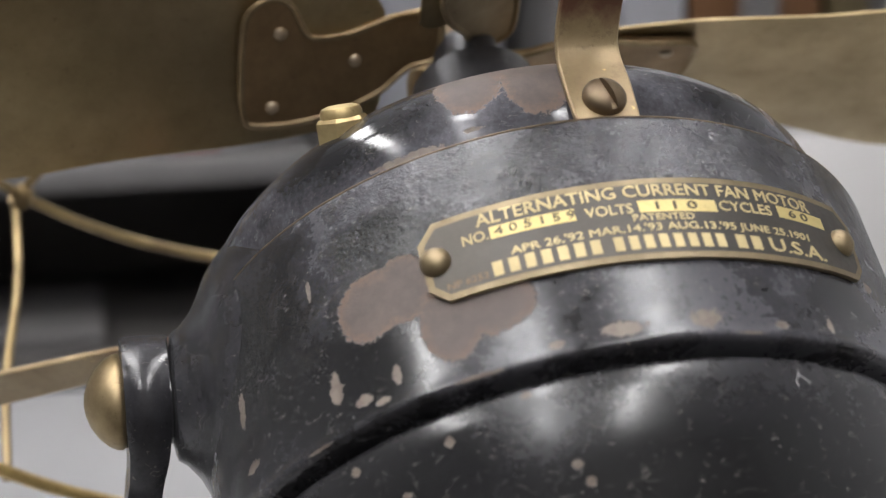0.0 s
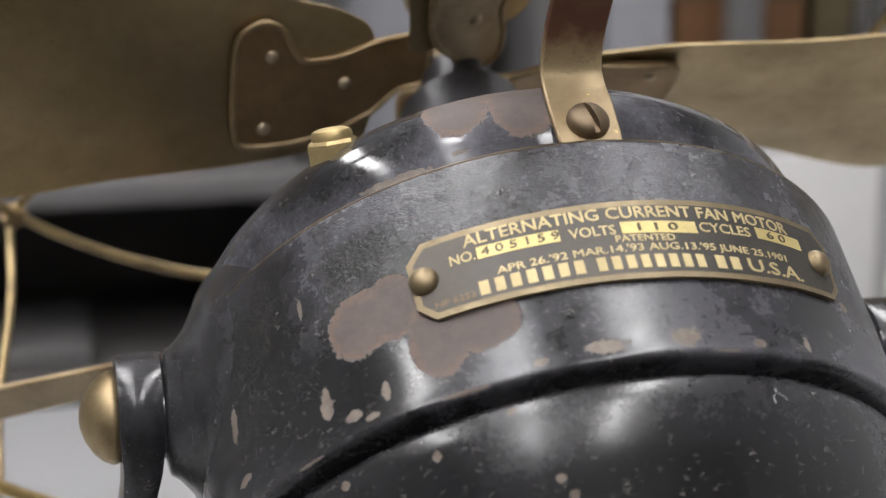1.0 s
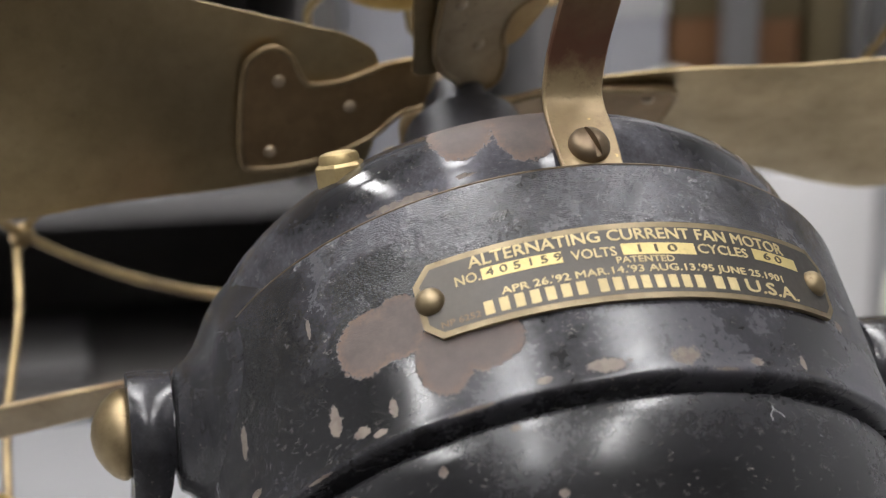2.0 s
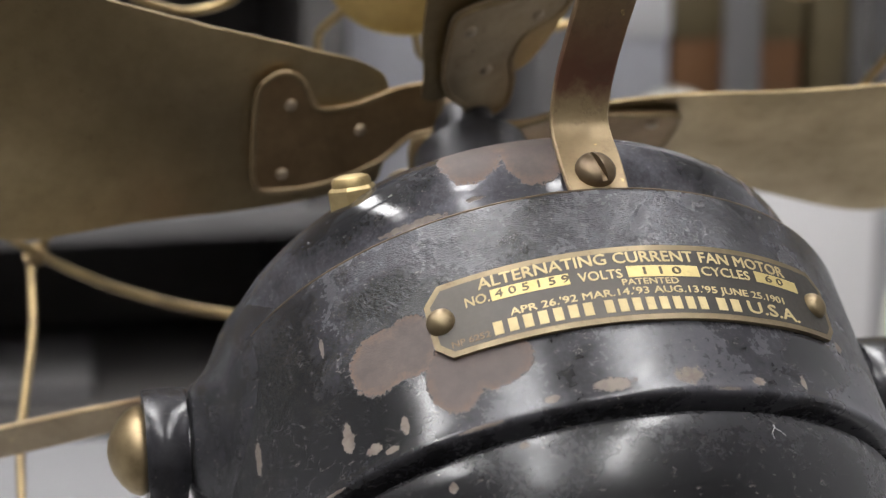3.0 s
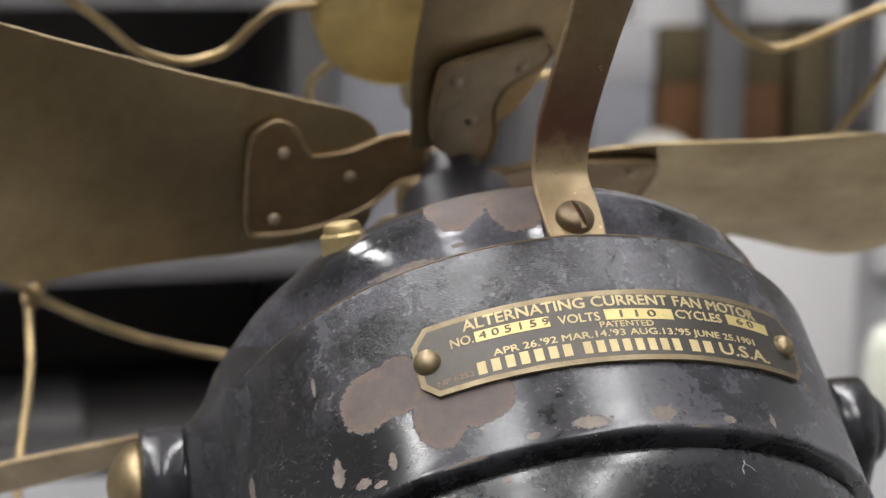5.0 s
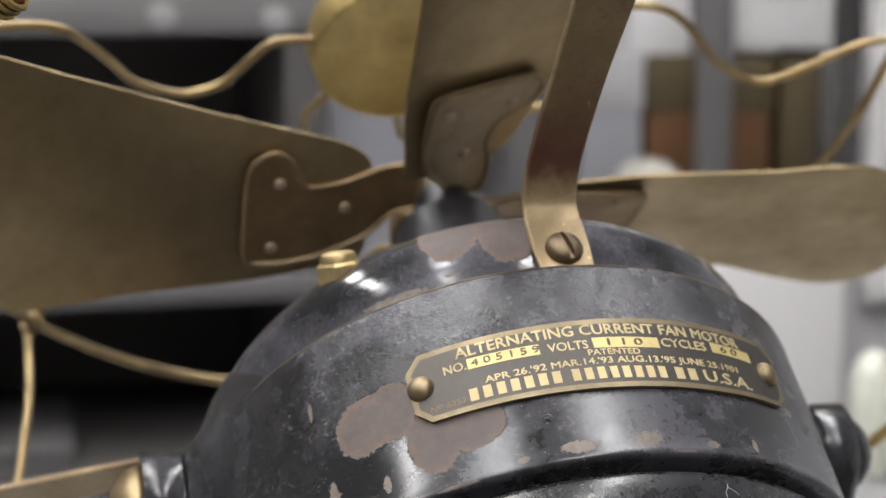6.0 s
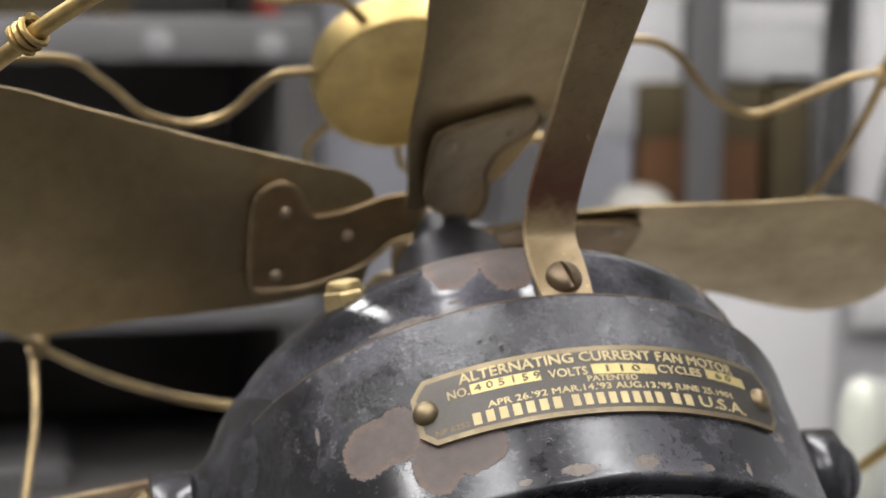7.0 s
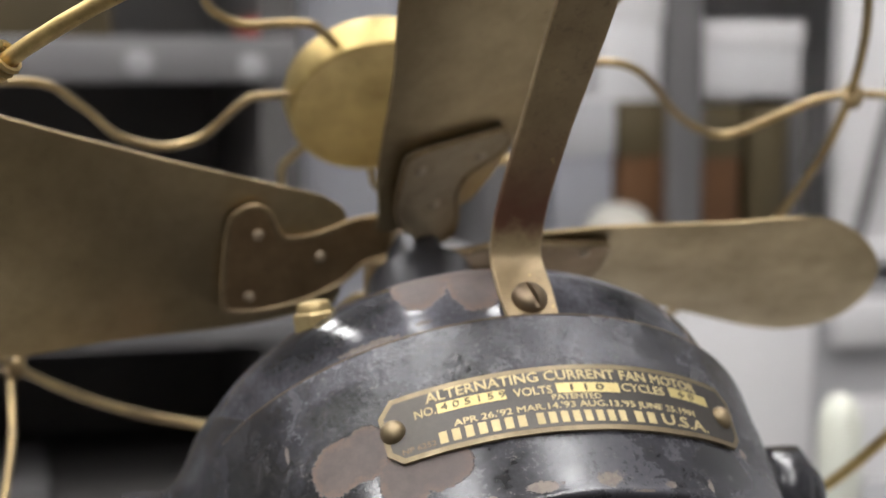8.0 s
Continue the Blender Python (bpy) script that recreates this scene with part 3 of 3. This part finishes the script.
# cage straps from the casing to the rear ring
def strap(angle, width=14.4, lean=0.0):
    path = smooth_line([(-22.9, 80.2, 0), (-16, 80.2, 0), (-8, 80.1, 0), (-3.6, 80.0, 0), (0.8, 81.2, 0), (4.4, 85.2, 0), (7.2, 91, 0), (9.6, 100, 0), (12.2, 115, 0), (15, 136, 0), (18.5, 165, 0), (21, 188, 0)], 5)
    bm = bmesh.new()
    m = pose(0, 0, 0, 0, angle, 0)
    rows = []
    for i, p in enumerate(path):
        a, b = path[max(i - 1, 0)], path[min(i + 1, len(path) - 1)]
        d = (b - a).normalized()
        nrm = Vector((-d.y, d.x, 0))
        w = width / 2 if i > 4 else width / 2 * (0.96 + 0.01 * i)
        w *= 1.0 + 0.06 * max(0.0, 1 - abs(p.x + 10) / 12)
        if p.y > 84:
            w *= 1 + 0.12 * max(0.0, min(1.0, (p.y - 118) / 30))
        prof = [(-w, 0.2), (-w, 1.3), (-w + 0.4, 1.7), (0, 1.75), (w - 0.4, 1.7), (w, 1.3), (w, 0.2), (w - 0.2, 0), (-w + 0.2, 0)]
        rows.append([bm.verts.new(m @ (Vector((x + 0.7 * (lean > 0) + lean * max(0.0, p.y - 82), p.x + nrm.x * h, p.y + nrm.y * h)) * U)) for x, h in prof])
    for p, q in zip(rows, rows[1:]):
        for i in range(len(p)):
            j = (i + 1) % len(p)
            bm.faces.new((p[i], p[j], q[j], q[i]))
    bm.faces.new(rows[0])
    bm.faces.new(rows[-1])
    ob = part("cage_strap", bm, M_STRAP, fan, "brown tarnished brass strap", HEAD, angle=35)
    head = lathe([(-1, 4.8), (0.6, 4.9), (1.7, 4.6), (2.6, 3.9), (3.2, 2.8), (3.6, 1.5), (3.7, 0.1)], 28, "z")
    for x in (-0.72, -0.62, 0.62, 0.72):
        bmesh.ops.bisect_plane(head, geom=head.verts[:] + head.edges[:] + head.faces[:], plane_co=(x * U, 0, 0), plane_no=(1, 0, 0))
    for v in head.verts:
        if abs(v.co.x) < 0.66 * U:
            v.co.z = min(v.co.z, 1.9 * U)
    s = part("screw", head, M_SCREW, ob, "slotted round-head screw", None, True, 28)
    s.matrix_basis = stand_on(polar(81.8, angle + 0.6, -15.0), polar(1, angle + 0.6, 0.04), 28)
    return ob


strap(0.0, lean=0.072)
for angle in (-117, 122):
    strap(angle)

# blades
BLADE = [(25, -17), (38, -21.6), (62, -26.1), (98, -29.3), (130, -34), (146.7, -28.6), (161.2, -17), (172.9, -0.6), (178, 19.8), (175.6, 41.9), (162, 55.7), (144.3, 55.5), (119, 47.3), (85, 36.3), (49, 26), (33, 21), (25, 12.2)]
BRACKET = [(65.5, 14), (62.5, 19), (57.5, 20.8), (52.5, 18), (49, 11.5), (45, 8.2), (34, 8.8), (22, 13), (10, 13), (9, 0), (17, -3), (26, -11), (40, -16.6), (59, -18.4), (64, -15), (65.5, -2)]


def blade_place(angle, lift=0.0, neck=0.0, slip=0.0):
    """Where a point of a blade lies: s outwards, c across, h off its face; pitch eases towards the tip."""
    er, et = polar(1, angle, 0), polar(1, angle + 90, 0)

    def place(s, c, h):
        pitch = radians(23.6 - 8.6 * max(0.0, min(1.0, (s - 40) / 130)))
        out = h + lift - 0.00108 * (c - 25.6) ** 2 * min(1.0, s / 60) - neck * max(0.0, min(1.0, (50 - s) / 17))
        chord = et * math.cos(pitch) + Vector((0, math.sin(pitch), 0))
        nrm = et * math.sin(pitch) - Vector((0, math.cos(pitch), 0))
        return er * (s + slip) + chord * c + nrm * out + Vector((0, 69.17 + -0.0793 * (s - 60), 0))
    return place


for angle, slip in ((-86.2, 0.0), (2.5, -5.5), (91.2, 0.0), (180, 0.0)):
    blade = part("blade", slab(rounded(BLADE, 6), 0.8, blade_place(angle, 0.0, 0.0, slip), 0.12, 24), M_BLADE, fan, "dull brass fan blade", HEAD, angle=50)
    place = blade_place(angle, 1.6, 2.2, slip)
    # Only the slipped top blade takes the lighter, lit bracket colour.
    part("blade_bracket", slab(rounded(BRACKET, 5), 2.2, place, 0.6, 16), M_BRACKET_LIT if slip else M_BRACKET, blade, "brass mounting bracket in a brighter, lit tone" if slip else "dark brass mounting bracket", angle=50)
    rim = [Vector(place(a, b, 2.0)) for a, b in rounded(BRACKET, 5)]
    part("bracket_rim", tube(rim, 0.95, 8, True), M_RIM, blade, "worn raised edge of the bracket")
    for s, c in ((55.4, 10.5), (56, -12.4), (33, 0.2)):
        rv = part("rivet", dome_head(2.0, 1.3, 14, 4), M_STEEL, blade, "pale rivet head")
        base, tip = Vector(place(s, c, 2.1)), Vector(place(s, c, 4))
        rv.matrix_basis = stand_on(base, tip - base)
part("blade_hub", lathe([(60, 8), (61.5, 9.6), (66, 10), (75, 9.6), (76, 8), (78, 3)], 40), M_CAST, fan, "dull dark blade hub", HEAD)

# cage
RING_Y, RING_R = 127, 180
BACK_Y, BACK_R = 20, 188
part("front_ring", tube([polar(RING_R, 360 * k / 120, RING_Y) for k in range(120)], 1.8, 10, True), M_WIRE, fan, "round brass cage ring", HEAD)
part("rear_ring", tube([polar(BACK_R, 360 * k / 120, BACK_Y) for k in range(120)], 2.2, 10, True), M_RING, fan, "round brass cage ring", HEAD)
medal = part("medallion", lathe([(144, 2), (144, 30.4), (143.5, 31.0), (143.7, 32.0), (145, 32.6), (154, 33.6), (157, 32.6), (158, 29), (158.5, 2)], 72), M_MEDAL, fan, "yellow brass disc at the cage centre", HEAD)


def coil(at, along, turns=3, r=3.6, wire=0.9):
    """A short wrapped binding of wire round a joint."""
    d = Vector(along).normalized()
    a = d.orthogonal().normalized()
    b = d.cross(a)
    pts = [Vector(at) + (a * math.cos(t) + b * math.sin(t)) * r + d * ((k / (turns * 12) - 0.5) * turns * 1.9) for k, t in ((k, 2 * math.pi * k / 12) for k in range(turns * 12 + 1))]
    return tube(pts, wire, 6)


def s_wire(points, side=True):
    """A wavy wire from the disc to the front ring and back along the side to the rear ring; points are (radius, angle)."""
    line = [polar(r, a, 148 - 20 * (max(0, r - 35) / 147) ** 1.6) for r, a in points]
    r, a = points[-1]
    if side:
        line += [polar(RING_R + 3.5, a, RING_Y - 8), polar(RING_R + 4, a, 92), polar(BACK_R + 3, a, 55), polar(BACK_R + 3.5, a, BACK_Y)]
    w = part("cage_wire", tube(smooth_line(line, 8), 1.6, 10), M_WIRE, fan, "bent brass cage wire", HEAD)
    at = a if side else 83.6
    part("wire_binding", coil(polar(RING_R + 1, at, RING_Y), polar(1, at + 90, 0)), M_WIRE, w, "wrapped wire joint")


WAVE = [(31, -84), (41, -86), (47, -88.3), (54, -96), (65, -104.6), (78, -104.8), (87, -101.2), (95, -96.7), (102, -90.6), (109, -86.4), (119, -82.3), (134, -81.5), (158, -82.5), (182, -83.5)]
RIGHT = [(31, 104), (45, 92), (60, 81), (72, 75.8), (84, 75), (95, 77.2), (104, 82), (118, 90.4), (133, 93.8), (144, 92.8), (160, 87.4), (171, 84.6), (184, 83.6), (199, 83.6), (207, 85)]
for turn in (0, 50, 101, -50, -101):
    s_wire([(r, a + turn) for r, a in WAVE])
s_wire(RIGHT, False)
s_wire([(31, 142), (45, 134), (61, 122), (66, 117.5), (70, 117), (76, 121), (84, 128), (100, 134), (140, 136), (182, 133)])
part("wire_binding", coil(polar(BACK_R + 0.5, -44.5, BACK_Y), polar(1, 45.5, 0), 3, 3.5, 0.9), M_RING, fan, "wrapped wire joint", HEAD)

# trunnions, knobs and yoke, in the frame of the upright stand
TRUN = HEAD @ Matrix.Translation(Vector((0, -32, 0)) * U)
STAND = Matrix.Translation(TRUN.translation)
for side in (-1, 1):
    flip = pose(0, 0, 0, 0, 0, 180 if side > 0 else 0)
    part("trunnion_boss", lathe([(-48, 44.5), (-63, 43.6), (-70, 41.2), (-76, 37), (-80, 32.5), (-82.6, 28.5), (-84.6, 24), (-86.6, 20), (-89.5, 16.6), (-91.6, 15.2), (-92.0, 14), (-92.6, 11), (-95.5, 11), (-95.5, 2)], 48, "x"), M_BLACK, fan, "black enamel pivot boss", TRUN @ flip)
    part("knob", lathe([(-103.4, 2), (-103.4, 10.8), (-104.2, 11.4), (-105.4, 11.4), (-107.4, 10.4), (-109.6, 8.3), (-111.4, 5.5), (-112.4, 2.6), (-112.7, 0.3)], 40, "x"), M_KNOB if side < 0 else M_BLACK, fan, "tarnished brass pivot knob" if side < 0 else "black pivot cap", STAND @ flip)


def yoke_arm():
    """The U-shaped fork under the motor."""
    path = [(-98.2, 15.1, 0), (-98.2, 14, 0), (-98.2, 11, 0), (-98.2, 6, 0), (-98.2, 0, 0), (-98.4, -10, 0), (-99.4, -18, 0), (-100.4, -26, 0), (-100, -44, 0), (-95, -75, 0), (-85, -108, 0), (-62, -130, 0), (-30, -140, 0), (0, -143, 0)]
    path += [(-x, z, 0) for x, z, _ in reversed(path[:-1])]
    line = smooth_line(path, 6)
    bm = bmesh.new()
    rows = []
    n = len(line)
    for i, p in enumerate(line):
        a, b = line[max(i - 1, 0)], line[min(i + 1, n - 1)]
        d = (b - a).normalized()
        nx, nz = d.y, -d.x
        # round eye at both ends, narrower arm between
        if p.y > 0:
            w = max(math.sqrt(max(0.0, 15.2 ** 2 - p.y ** 2)), 2.0)
        else:
            w = 15.2 - 6.2 * min(1.0, -p.y / 20) ** 1.5
        h = 5.7 - 1.3 * max(0.0, min(1.0, (-p.y - 4) / 14))
        prof = [(-w, -h * 0.4), (-w, h * 0.4), (-w * 0.86, h * 0.9), (0, h), (w * 0.86, h * 0.9), (w, h * 0.4), (w, -h * 0.4), (w * 0.86, -h * 0.9), (0, -h), (-w * 0.86, -h * 0.9)]
        rows.append([bm.verts.new(Vector((p.x + nx * o, yy, p.y + nz * o)) * U) for yy, o in prof])
    for p, q in zip(rows, rows[1:]):
        for i in range(len(p)):
            j = (i + 1) % len(p)
            bm.faces.new((p[i], p[j], q[j], q[i]))
    bm.faces.new(rows[0])
    bm.faces.new(rows[-1])
    return bm


part("yoke", yoke_arm(), M_BLACK, fan, "glossy black enamel fork", STAND, angle=50)
zt = TRUN.translation.z / U
part("base", lathe([(-zt, 2), (-zt, 98), (-zt + 3, 100), (-zt + 10, 99), (-zt + 18, 90), (-zt + 26, 70), (-zt + 34, 40), (-zt + 44, 26), (-zt + 70, 20), (-142, 19), (-138, 14), (-138, 2)], 72, "z"), M_BLACK, fan, "black enamel cast base", STAND)


# a tuft of lint caught on the rear casing
lint = bmesh.new()
for du, dv, bend in ((0.0, 3.2, 0.6), (2.2, 2.4, -0.8), (-1.8, 2.0, 0.9), (2.8, -1.6, 0.5), (-0.8, -2.6, -0.6)):
    ends = [(0, 0), (du * 0.5 + bend, dv * 0.5), (du, dv)]
    tube([polar(81.7 - 0.12 * abs(v), 17.5 + u * 0.68, -84.5 + v) for u, v in ends], 0.075, 5, False, lint)
part("lint", lint, M_WHITE, rear, "pale tuft of lint")
